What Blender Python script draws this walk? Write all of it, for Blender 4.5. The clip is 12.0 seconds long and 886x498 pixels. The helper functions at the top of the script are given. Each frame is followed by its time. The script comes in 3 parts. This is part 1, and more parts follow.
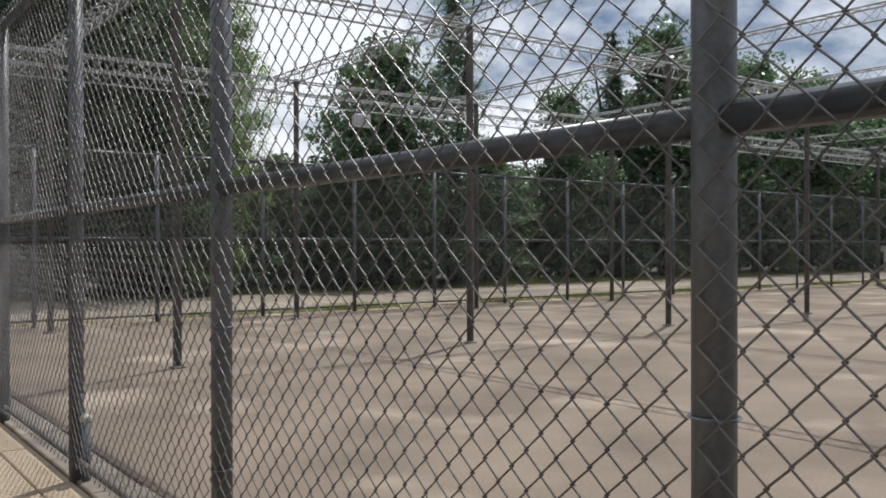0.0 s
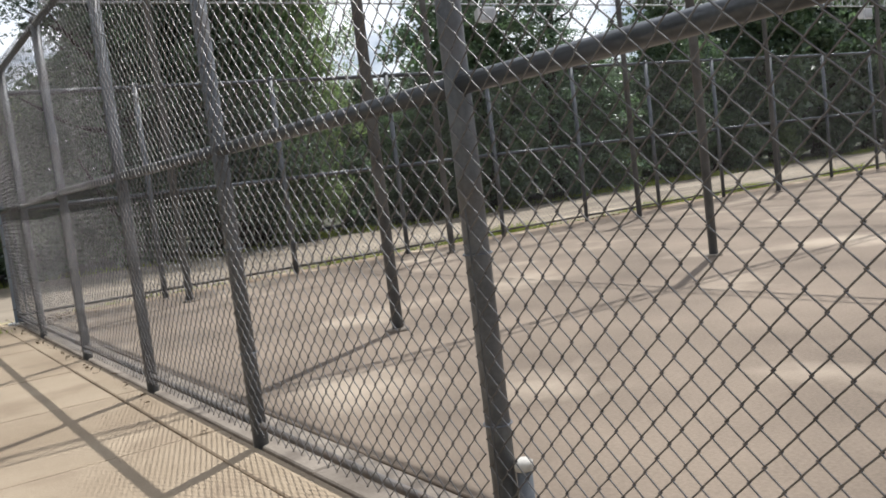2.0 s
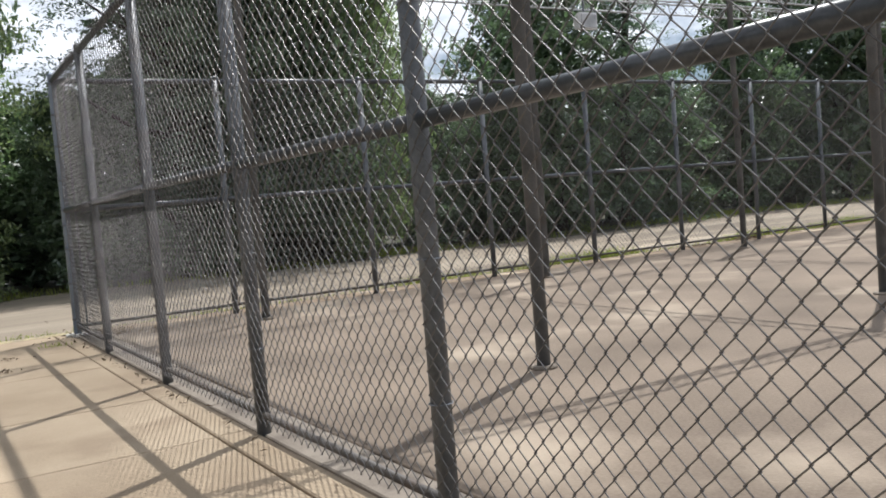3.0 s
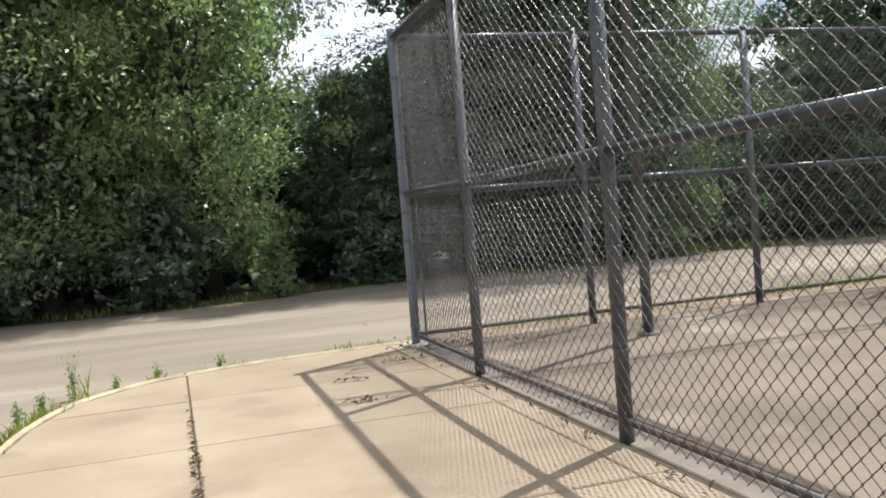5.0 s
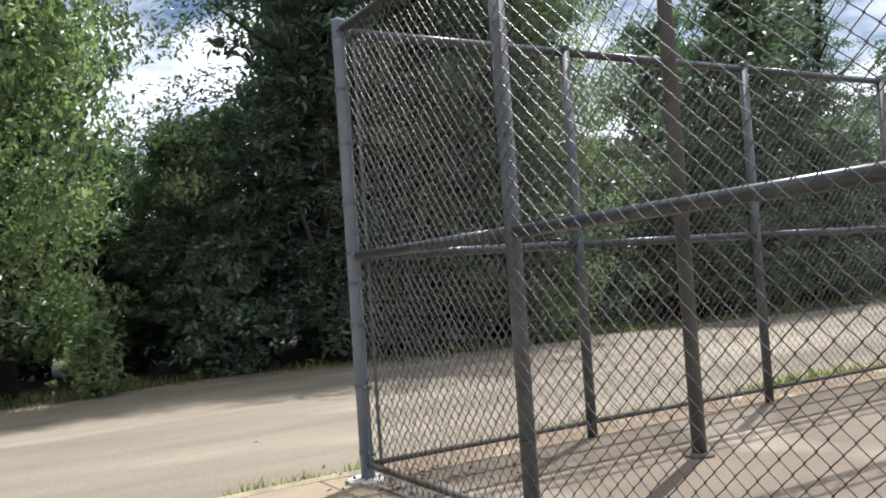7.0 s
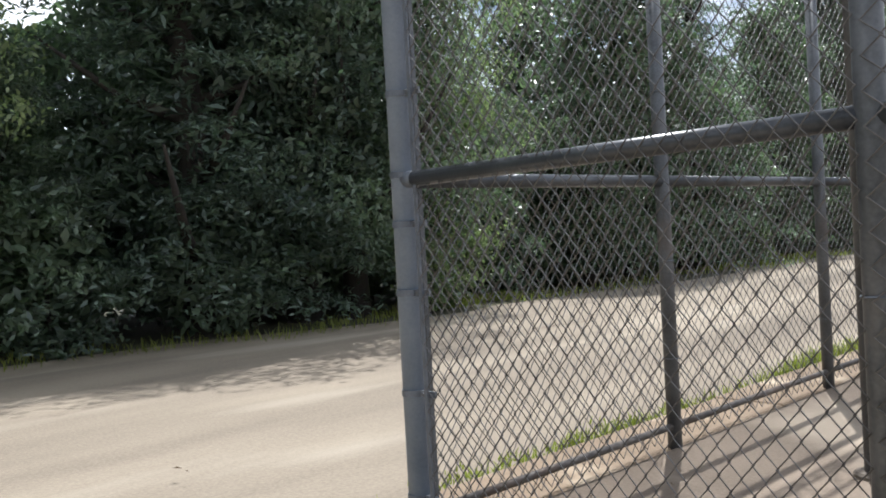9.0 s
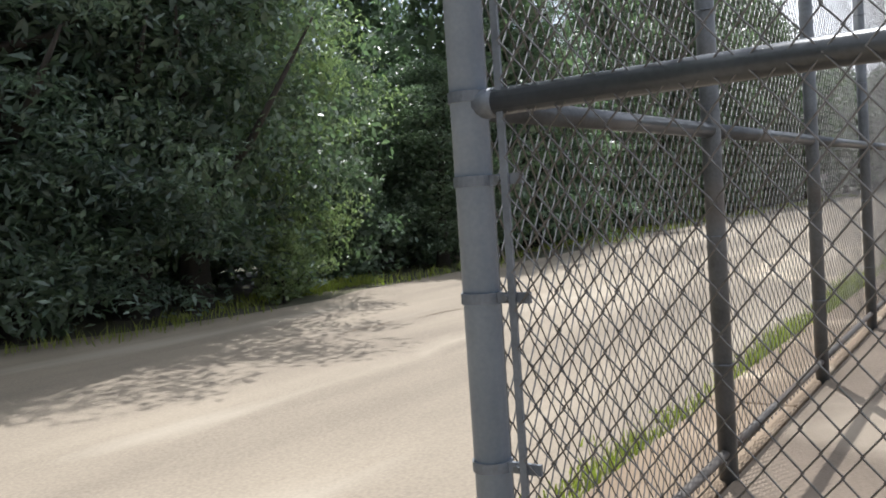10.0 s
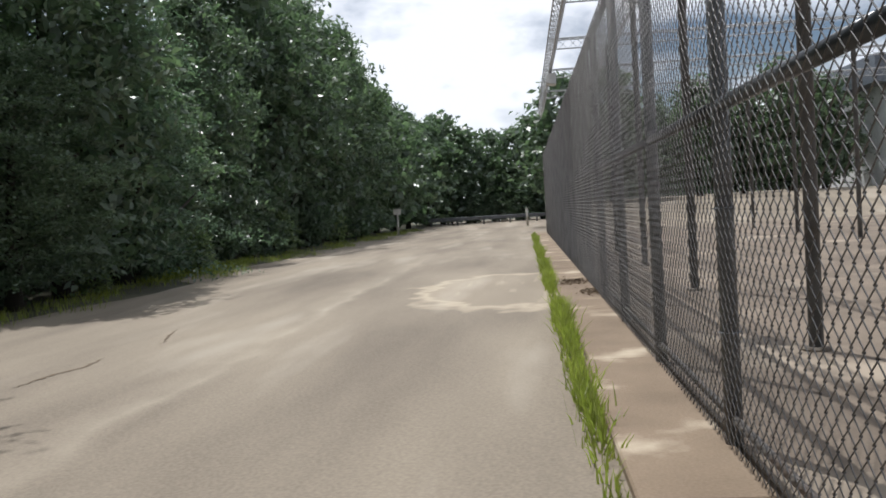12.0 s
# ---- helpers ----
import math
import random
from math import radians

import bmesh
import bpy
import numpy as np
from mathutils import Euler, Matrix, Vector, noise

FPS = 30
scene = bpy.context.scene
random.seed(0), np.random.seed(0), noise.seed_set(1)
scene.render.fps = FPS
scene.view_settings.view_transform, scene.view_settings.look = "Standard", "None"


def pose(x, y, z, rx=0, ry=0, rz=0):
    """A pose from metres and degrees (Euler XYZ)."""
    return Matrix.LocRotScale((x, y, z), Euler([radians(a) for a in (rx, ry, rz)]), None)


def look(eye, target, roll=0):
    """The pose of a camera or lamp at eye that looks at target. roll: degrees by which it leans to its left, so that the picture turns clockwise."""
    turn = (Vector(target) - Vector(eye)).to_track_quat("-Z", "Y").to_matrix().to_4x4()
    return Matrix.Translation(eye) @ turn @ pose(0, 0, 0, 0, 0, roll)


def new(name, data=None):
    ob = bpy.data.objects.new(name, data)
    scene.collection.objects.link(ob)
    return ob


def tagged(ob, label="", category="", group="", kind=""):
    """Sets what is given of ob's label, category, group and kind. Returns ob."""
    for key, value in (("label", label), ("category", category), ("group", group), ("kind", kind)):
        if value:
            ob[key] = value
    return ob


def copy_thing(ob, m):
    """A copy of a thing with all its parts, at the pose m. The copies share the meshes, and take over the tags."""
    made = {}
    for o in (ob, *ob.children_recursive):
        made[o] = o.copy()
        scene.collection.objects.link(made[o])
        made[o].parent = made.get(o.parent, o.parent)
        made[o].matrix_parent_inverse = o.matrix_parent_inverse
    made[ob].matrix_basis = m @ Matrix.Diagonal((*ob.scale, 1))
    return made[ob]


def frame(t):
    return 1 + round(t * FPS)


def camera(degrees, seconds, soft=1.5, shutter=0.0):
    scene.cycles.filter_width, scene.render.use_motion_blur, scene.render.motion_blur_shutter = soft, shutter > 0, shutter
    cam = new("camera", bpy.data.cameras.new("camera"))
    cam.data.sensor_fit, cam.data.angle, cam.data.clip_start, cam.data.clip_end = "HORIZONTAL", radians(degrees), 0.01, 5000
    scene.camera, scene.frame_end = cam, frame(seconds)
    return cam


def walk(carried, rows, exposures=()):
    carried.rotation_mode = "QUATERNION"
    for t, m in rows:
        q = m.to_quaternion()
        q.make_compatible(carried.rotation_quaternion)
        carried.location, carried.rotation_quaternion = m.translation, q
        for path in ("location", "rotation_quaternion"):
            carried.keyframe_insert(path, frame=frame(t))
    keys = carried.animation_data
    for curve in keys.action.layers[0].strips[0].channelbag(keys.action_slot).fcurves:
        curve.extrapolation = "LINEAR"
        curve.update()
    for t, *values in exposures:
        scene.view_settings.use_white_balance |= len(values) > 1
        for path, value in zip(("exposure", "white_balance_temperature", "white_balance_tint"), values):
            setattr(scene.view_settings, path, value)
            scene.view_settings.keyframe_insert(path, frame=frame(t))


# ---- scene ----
cam = camera(53.8, 12.0, soft=1.8)
PATH = [
    (0, (-1.339, -15.851, 1.359), (-0.141, -14.25, 1.353), -0.1),
    (0.5, (-1.405, -15.124, 1.347), (-0.293, -13.464, 1.269), -2.7),
    (1, (-1.46, -14.289, 1.351), (-0.37, -12.615, 1.259), -3.1),
    (1.5, (-1.531, -13.533, 1.322), (-0.42, -11.872, 1.229), -4.7),
    (2, (-1.6, -12.714, 1.319), (-0.5, -11.053, 1.143), -7.0),
    (2.5, (-1.621, -11.947, 1.267), (-0.497, -10.308, 1.042), -7.4),
    (3, (-1.667, -11.154, 1.268), (-0.621, -9.454, 1.154), -4.7),
    (3.5, (-1.746, -10.345, 1.262), (-1.147, -8.439, 1.172), -4.6),
    (5.5, (-2.373, -7.587, 1.314), (-1.778, -5.68, 1.228), -4.6),
    (6, (-2.461, -6.85, 1.289), (-1.638, -5.028, 1.247), -3.2),
    (6.5, (-2.509, -6.149, 1.315), (-1.543, -4.398, 1.343), -4.3),
    (7, (-2.487, -5.326, 1.324), (-1.459, -3.612, 1.387), -4.0),
    (9, (-2.354, -2.709, 1.273), (-0.977, -1.259, 1.238), -3.2),
    (9.5, (-2.06, -1.757, 1.264), (-0.541, -0.457, 1.206), -2.6),
    (10, (-1.789, -1.116, 1.276), (-0.134, 0.003, 1.169), -4.0),
    (10.5, (-1.45, -0.527, 1.234), (0.319, 0.393, 1.09), -5.2),
    (11, (-0.995, 0.024, 1.238), (0.842, 0.795, 1.064), -5.3),
    (11.5, (-0.543, 0.485, 1.202), (1.362, 1.076, 1.049), -5.7),
    (12, (0.069, 0.874, 1.11), (2.058, 1.065, 1.023), -3.4),
]
walk(cam, [(t, look(eye, target, roll)) for t, eye, target, roll in PATH],
     [(0, -0.3, 6080, 11), (1, 0.04, 6080, 11), (2.5, 0.12, 6080, 11), (3.5, 0.09, 6080, 11), (5.5, 0.38, 6080, 11), (7, 0.36, 5980, 11), (9, 0.4, 5900, 11), (10.5, 0.45, 6000, 11), (11.5, 0.28, 6050, 11), (12, -0.26, 6020, 11)])

# ---- light ----
SUN_XY = (0.41, 0.235)            # metres of shadow per metre of height, against the sun
sun_elev = math.atan2(1.0, math.hypot(*SUN_XY))
sun_az = math.atan2(SUN_XY[0], SUN_XY[1])      # from +y towards +x
sun = new("sun", bpy.data.lights.new("sun", "SUN"))
sun.data.energy, sun.data.angle, sun.data.color = 5.0, radians(0.53), (1.0, 0.955, 0.88)
sun.matrix_world = look((0, 0, 30), (-SUN_XY[0], -SUN_XY[1], 29))

world = bpy.data.worlds.new("sky_world")
scene.world = world
world.use_nodes = True
wn, wl = world.node_tree.nodes, world.node_tree.links
wn.clear()
w_out, w_bg, w_sky = wn.new("ShaderNodeOutputWorld"), wn.new("ShaderNodeBackground"), wn.new("ShaderNodeTexSky")
w_sky.sky_type, w_sky.sun_disc = "NISHITA", False
w_sky.sun_elevation, w_sky.sun_rotation = sun_elev, sun_az
w_tc, w_noise, w_ramp, w_mix = wn.new("ShaderNodeTexCoord"), wn.new("ShaderNodeTexNoise"), wn.new("ShaderNodeValToRGB"), wn.new("ShaderNodeMix")
w_map = wn.new("ShaderNodeMapping")
w_map.inputs["Scale"].default_value = (1.0, 1.0, 2.2)
wl.new(w_tc.outputs["Generated"], w_map.inputs["Vector"])
wl.new(w_map.outputs[0], w_noise.inputs["Vector"])
w_noise.inputs["Scale"].default_value, w_noise.inputs["Detail"].default_value, w_noise.inputs["Roughness"].default_value = 3.6, 7, 0.55
w_ramp.color_ramp.elements[0].position, w_ramp.color_ramp.elements[1].position = 0.40, 0.56
wl.new(w_noise.outputs[0], w_ramp.inputs[0])
w_mix.data_type = "RGBA"
w_mix.inputs["B"].default_value = (19.5, 19.6, 19.8, 1)
wl.new(w_ramp.outputs[0], w_mix.inputs["Factor"])
wl.new(w_sky.outputs[0], w_mix.inputs["A"])
wl.new(w_mix.outputs["Result"], w_bg.inputs["Color"])
w_bg.inputs["Strength"].default_value = 0.064
wl.new(w_bg.outputs[0], w_out.inputs[0])


# ---- materials ----
def mat(name, dark, light, rough=0.85, scale=3.0, fine=60.0, bump=0.15, metal=0.0, island=0.0, per_object=0.0, spots=None, stretch=None):
    """A surface with broad stains, fine grain and relief, in metres."""
    m = bpy.data.materials.new(name)
    m.use_nodes = True
    n, l = m.node_tree.nodes, m.node_tree.links
    b = n["Principled BSDF"]
    geo = n.new("ShaderNodeNewGeometry")
    vec = geo.outputs["Position"]
    if stretch:
        mp = n.new("ShaderNodeMapping")
        mp.inputs["Scale"].default_value = stretch
        l.new(vec, mp.inputs["Vector"])
        vec = mp.outputs[0]
    big, small = n.new("ShaderNodeTexNoise"), n.new("ShaderNodeTexNoise")
    big.inputs["Scale"].default_value, big.inputs["Detail"].default_value = scale, 6
    small.inputs["Scale"].default_value, small.inputs["Detail"].default_value = fine, 4
    l.new(vec, big.inputs["Vector"])
    l.new(geo.outputs["Position"], small.inputs["Vector"])
    add = n.new("ShaderNodeMath")
    add.operation = "MULTIPLY_ADD"
    l.new(small.outputs[0], add.inputs[0])
    add.inputs[1].default_value = 0.45
    l.new(big.outputs[0], add.inputs[2])
    last = add.outputs[0]
    if island or per_object:
        src = geo.outputs["Random Per Island"] if island else n.new("ShaderNodeObjectInfo").outputs["Random"]
        a2 = n.new("ShaderNodeMath")
        a2.operation = "MULTIPLY_ADD"
        l.new(src, a2.inputs[0])
        a2.inputs[1].default_value = island or per_object
        l.new(last, a2.inputs[2])
        last = a2.outputs[0]
    top = 0.92 + (island or per_object)
    ramp = n.new("ShaderNodeValToRGB")
    rng = n.new("ShaderNodeMapRange")
    rng.inputs["From Min"].default_value, rng.inputs["From Max"].default_value = 0.48, top
    l.new(last, rng.inputs["Value"])
    l.new(rng.outputs[0], ramp.inputs[0])
    ramp.color_ramp.elements[0].color, ramp.color_ramp.elements[1].color = (*dark, 1), (*light, 1)
    colour = ramp.outputs[0]
    if spots:
        v = n.new("ShaderNodeTexNoise")
        v.inputs["Scale"].default_value, v.inputs["Detail"].default_value = spots[0], 5
        l.new(vec, v.inputs["Vector"])
        r2 = n.new("ShaderNodeMapRange")
        r2.inputs["From Min"].default_value, r2.inputs["From Max"].default_value = spots[1], spots[1] + 0.12
        r2.inputs["To Max"].default_value = spots[3]
        l.new(v.outputs[0], r2.inputs["Value"])
        mx = n.new("ShaderNodeMix")
        mx.data_type = "RGBA"
        l.new(r2.outputs[0], mx.inputs["Factor"])
        l.new(colour, mx.inputs["A"])
        mx.inputs["B"].default_value = (*spots[2], 1)
        colour = mx.outputs["Result"]
    l.new(colour, b.inputs["Base Color"])
    b.inputs["Roughness"].default_value, b.inputs["Metallic"].default_value = rough, metal
    if bump:
        bp = n.new("ShaderNodeBump")
        bp.inputs["Strength"].default_value, bp.inputs["Distance"].default_value = bump, 0.01
        l.new(small.outputs[0], bp.inputs["Height"])
        l.new(bp.outputs[0], b.inputs["Normal"])
    return m


def leaf_mat(name, dark, light, through_light=0.35):
    m = mat(name, dark, light, rough=0.36, scale=0.9, fine=9.0, bump=0.0, island=0.34)
    n, l = m.node_tree.nodes, m.node_tree.links
    b, out = n["Principled BSDF"], n["Material Output"]
    tr, mx = n.new("ShaderNodeBsdfTranslucent"), n.new("ShaderNodeMixShader")
    src = b.inputs["Base Color"].links[0].from_socket
    gain = n.new("ShaderNodeMix")
    gain.data_type, gain.blend_type = "RGBA", "MULTIPLY"
    gain.inputs["Factor"].default_value = 1.0
    l.new(src, gain.inputs["A"])
    gain.inputs["B"].default_value = (1.2, 1.5, 0.95, 1)
    l.new(gain.outputs["Result"], tr.inputs["Color"])
    mx.inputs[0].default_value = through_light
    l.new(b.outputs[0], mx.inputs[1])
    l.new(tr.outputs[0], mx.inputs[2])
    l.new(mx.outputs[0], out.inputs["Surface"])
    return m


M_ASPHALT = mat("dusty_asphalt", (0.147, 0.119, 0.089), (0.297, 0.249, 0.186), 0.92, 0.5, 45, 0.25, stretch=(0.3, 1.5, 1), spots=(0.55, 0.55, (0.374, 0.326, 0.257), 0.65))
def dried_puddle(m, cx, cy, rx, ry):
    """A pale mineral rim left by a dried puddle, with faint fan streaks."""
    n, l = m.node_tree.nodes, m.node_tree.links
    b = n["Principled BSDF"]
    src = b.inputs["Base Color"].links[0].from_socket
    geo, mp, nz = n.new("ShaderNodeNewGeometry"), n.new("ShaderNodeMapping"), n.new("ShaderNodeTexNoise")
    mp.inputs["Location"].default_value = (-cx / rx, -cy / ry, 0)
    mp.inputs["Scale"].default_value = (1 / rx, 1 / ry, 0)
    l.new(geo.outputs["Position"], mp.inputs["Vector"])
    nz.inputs["Scale"].default_value = 1.6
    l.new(geo.outputs["Position"], nz.inputs["Vector"])
    ln = n.new("ShaderNodeVectorMath")
    ln.operation = "LENGTH"
    l.new(mp.outputs[0], ln.inputs[0])
    a = n.new("ShaderNodeMath")
    a.operation = "MULTIPLY_ADD"
    l.new(nz.outputs[0], a.inputs[0])
    a.inputs[1].default_value = 0.7
    l.new(ln.outputs["Value"], a.inputs[2])
    r = n.new("ShaderNodeValToRGB")
    e = r.color_ramp.elements
    e[0].position, e[0].color = 0.60, (0.12, 0.12, 0.12, 1)
    e[1].position, e[1].color = 0.74, (0, 0, 0, 1)
    for p, v in ((0.64, 0.13), (0.675, 0.5), (0.695, 0.4)):
        q = e.new(p)
        q.color = (v, v, v, 1)
    k = n.new("ShaderNodeMath")
    k.operation = "MULTIPLY"
    l.new(a.outputs[0], k.inputs[0])
    k.inputs[1].default_value = 0.5
    l.new(k.outputs[0], r.inputs[0])
    mx = n.new("ShaderNodeMix")
    mx.data_type = "RGBA"
    fan_map, fan = n.new("ShaderNodeMapping"), n.new("ShaderNodeTexNoise")
    fan_map.inputs["Rotation"].default_value = (0, 0, radians(32))
    fan_map.inputs["Scale"].default_value = (0.45, 3.6, 1)
    l.new(geo.outputs["Position"], fan_map.inputs["Vector"])
    l.new(fan_map.outputs[0], fan.inputs["Vector"])
    fan.inputs["Scale"].default_value, fan.inputs["Detail"].default_value = 1.0, 2
    streak, inside, both, total = n.new("ShaderNodeMapRange"), n.new("ShaderNodeMapRange"), n.new("ShaderNodeMath"), n.new("ShaderNodeMath")
    streak.inputs["From Min"].default_value, streak.inputs["From Max"].default_value = 0.54, 0.64
    streak.inputs["To Max"].default_value = 0.28
    l.new(fan.outputs[0], streak.inputs["Value"])
    inside.inputs["From Min"].default_value, inside.inputs["From Max"].default_value = 0.70, 0.60
    l.new(k.outputs[0], inside.inputs["Value"])
    both.operation, total.operation = "MULTIPLY", "MAXIMUM"
    l.new(streak.outputs[0], both.inputs[0])
    l.new(inside.outputs[0], both.inputs[1])
    l.new(both.outputs[0], total.inputs[0])
    l.new(r.outputs[0], total.inputs[1])
    l.new(total.outputs[0], mx.inputs["Factor"])
    l.new(src, mx.inputs["A"])
    mx.inputs["B"].default_value = (0.62, 0.52, 0.38, 1)
    l.new(mx.outputs["Result"], b.inputs["Base Color"])


dried_puddle(M_ASPHALT, 12.7, 1.0, 2.5, 1.4)


def silt_seam(m, y0, x0, x1):
    """A pale wavering line of dried silt along a low ridge of the asphalt, parallel to the road."""
    n, l = m.node_tree.nodes, m.node_tree.links
    b = n["Principled BSDF"]
    src = b.inputs["Base Color"].links[0].from_socket

    def op(kind, a, c, d=None):
        q = n.new("ShaderNodeMath")
        q.operation = kind
        for i, v in enumerate((a, c, d)):
            if v is None:
                continue
            if isinstance(v, (int, float)):
                q.inputs[i].default_value = v
            else:
                l.new(v, q.inputs[i])
        return q.outputs[0]

    geo, sep = n.new("ShaderNodeNewGeometry"), n.new("ShaderNodeSeparateXYZ")
    wide, patch = n.new("ShaderNodeTexNoise"), n.new("ShaderNodeTexNoise")
    wide.inputs["Scale"].default_value, wide.inputs["Detail"].default_value = 0.55, 3
    patch.inputs["Scale"].default_value, patch.inputs["Detail"].default_value = 1.3, 5
    l.new(geo.outputs["Position"], sep.inputs[0])
    l.new(geo.outputs["Position"], wide.inputs["Vector"])
    l.new(geo.outputs["Position"], patch.inputs["Vector"])
    off = op("ADD", op("MULTIPLY_ADD", wide.outputs[0], 0.9, -0.45 - y0), sep.outputs[1])
    line = n.new("ShaderNodeValToRGB")
    e = line.color_ramp.elements
    e[0].position, e[0].color = 0.30, (0, 0, 0, 1)
    e[1].position, e[1].color = 0.95, (0, 0, 0, 1)
    for p, v in ((0.42, 0.22), (0.50, 0.62), (0.58, 0.42), (0.75, 0.2)):
        q = e.new(p)
        q.color = (v, v, v, 1)
    l.new(op("MULTIPLY_ADD", off, 1.0, 0.5), line.inputs[0])
    ends = n.new("ShaderNodeMapRange")
    ends.inputs["From Min"].default_value, ends.inputs["From Max"].default_value = x0, x0 + 3
    l.new(sep.outputs[0], ends.inputs["Value"])
    far = n.new("ShaderNodeMapRange")
    far.inputs["From Min"].default_value, far.inputs["From Max"].default_value = x1, x1 - 6
    l.new(sep.outputs[0], far.inputs["Value"])
    fac = op("MULTIPLY", op("MULTIPLY", line.outputs[0], op("MULTIPLY", ends.outputs[0], far.outputs[0])), op("MULTIPLY_ADD", patch.outputs[0], 1.15, -0.1))
    mx = n.new("ShaderNodeMix")
    mx.data_type = "RGBA"
    l.new(fac, mx.inputs["Factor"])
    l.new(src, mx.inputs["A"])
    mx.inputs["B"].default_value = (0.50, 0.435, 0.335, 1)
    l.new(mx.outputs["Result"], b.inputs["Base Color"])


silt_seam(M_ASPHALT, 3.4, 2.5, 26.0)
M_EARTH = mat("forest_floor", (0.03, 0.03, 0.018), (0.09, 0.085, 0.045), 0.95, 0.8, 30, 0.5)
M_SLAB = mat("sidewalk_concrete", (0.240, 0.180, 0.116), (0.374, 0.297, 0.206), 0.9, 1.1, 70, 0.2, per_object=0.12, spots=(1.5, 0.54, (0.232, 0.172, 0.114), 0.6))
M_YARD = mat("dusty_yard_concrete", (0.114, 0.087, 0.063), (0.218, 0.171, 0.126), 0.92, 0.75, 50, 0.25, spots=(0.5, 0.57, (0.36, 0.298, 0.225), 0.8))
M_STRIP = mat("strip_concrete", (0.150, 0.106, 0.068), (0.275, 0.206, 0.138), 0.9, 1.3, 60, 0.3, per_object=0.1, spots=(1.3, 0.56, (0.50, 0.42, 0.31), 0.85))
M_KERB = mat("faded_yellow_kerb_paint", (0.40, 0.34, 0.20), (0.58, 0.50, 0.31), 0.85, 4, 50, 0.25, spots=(5, 0.50, (0.36, 0.31, 0.23), 0.85))
M_POST = mat("weathered_galvanised_post", (0.061, 0.067, 0.074), (0.132, 0.142, 0.154), 0.46, 5, 80, 0.06, metal=0.1, spots=(3.0, 0.57, (0.115, 0.088, 0.068), 0.35))
M_CORNER = mat("grey_painted_corner_post", (0.15, 0.195, 0.27), (0.23, 0.285, 0.37), 0.5, 4, 90, 0.05, metal=0.05)
M_RAIL = mat("galvanised_rail", (0.031, 0.035, 0.040), (0.072, 0.079, 0.089), 0.33, 6, 80, 0.05, metal=0.1)
M_WIRE = mat("galvanised_wire", (0.092, 0.090, 0.089), (0.19, 0.186, 0.184), 0.40, 3, 60, 0.0, metal=0.9)
M_LOW = mat("dull_rusty_bottom_rail", (0.048, 0.042, 0.038), (0.115, 0.102, 0.09), 0.62, 6, 80, 0.1, metal=0.0, spots=(4.0, 0.52, (0.10, 0.065, 0.042), 0.6))
M_BAND = mat("dark_steel_band", (0.085, 0.098, 0.118), (0.165, 0.185, 0.215), 0.5, 8, 90, 0.05, metal=0.1)
M_FOOTING = mat("pale_dusty_footing_strip", (0.118, 0.097, 0.076), (0.245, 0.210, 0.170), 0.92, 2.2, 55, 0.35, per_object=0.1, spots=(3.5, 0.52, (0.12, 0.098, 0.078), 0.85))
M_FOOT = mat("pale_footing_concrete", (0.42, 0.40, 0.36), (0.62, 0.60, 0.55), 0.9, 6, 60, 0.3)
M_TRUSS = mat("galvanised_truss", (0.30, 0.31, 0.32), (0.50, 0.51, 0.52), 0.45, 6, 80, 0.03, metal=0.3)
M_BOX = mat("pale_lamp_housing", (0.55, 0.56, 0.57), (0.72, 0.73, 0.74), 0.5, 5, 60, 0.03)
M_BARK = mat("bark", (0.020, 0.017, 0.014), (0.052, 0.044, 0.036), 0.95, 5, 30, 0.6, stretch=(1, 1, 0.25))
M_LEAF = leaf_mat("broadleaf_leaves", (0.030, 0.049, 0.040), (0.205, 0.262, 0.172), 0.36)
# lighter twin of M_LEAF: sunlight on the foliage is put into the colour
M_LEAF_SUN = leaf_mat("sun_tinted_broadleaf_leaves", (0.065, 0.094, 0.048), (0.385, 0.44, 0.235), 0.46)
# M_NEEDLE lightened all over, so the colour itself carries sun on the boughs
M_NEEDLE_SUN = leaf_mat("sun_tinted_conifer_needles", (0.052, 0.088, 0.074), (0.23, 0.30, 0.225), 0.40)
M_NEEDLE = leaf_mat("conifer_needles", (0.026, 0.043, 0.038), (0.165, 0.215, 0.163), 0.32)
M_GRASS = leaf_mat("grass_blades", (0.12, 0.145, 0.024), (0.36, 0.37, 0.085), 0.45)
M_DRY = mat("dry_leaf_litter", (0.08, 0.055, 0.035), (0.20, 0.15, 0.095), 0.95, 6, 40, 0.2, island=0.3)


# ---- builders ----
def empty(name, at=(0, 0, 0)):
    ob = new(name)
    ob.location = at
    return ob


def raw(name, verts, faces, material, smooth=False):
    me = bpy.data.meshes.new(name)
    me.from_pydata([tuple(v) for v in verts], [], [tuple(int(i) for i in f) for f in faces])
    me.materials.append(material)
    if smooth:
        me.polygons.foreach_set("use_smooth", [True] * len(me.polygons))
    me.update()
    return me


def part(name, data, parent=None, m=None, label=""):
    """One mesh object, placed by m in its parent's frame."""
    ob = new(name, data)
    if parent:
        ob.parent = parent
    if m is not None:
        ob.matrix_basis = m
    return tagged(ob, label)


def bm_mesh(name, bm, material, smooth=False):
    me = bpy.data.meshes.new(name)
    bm.to_mesh(me)
    bm.free()
    me.materials.append(material)
    if smooth:
        me.polygons.foreach_set("use_smooth", [True] * len(me.polygons))
    return me


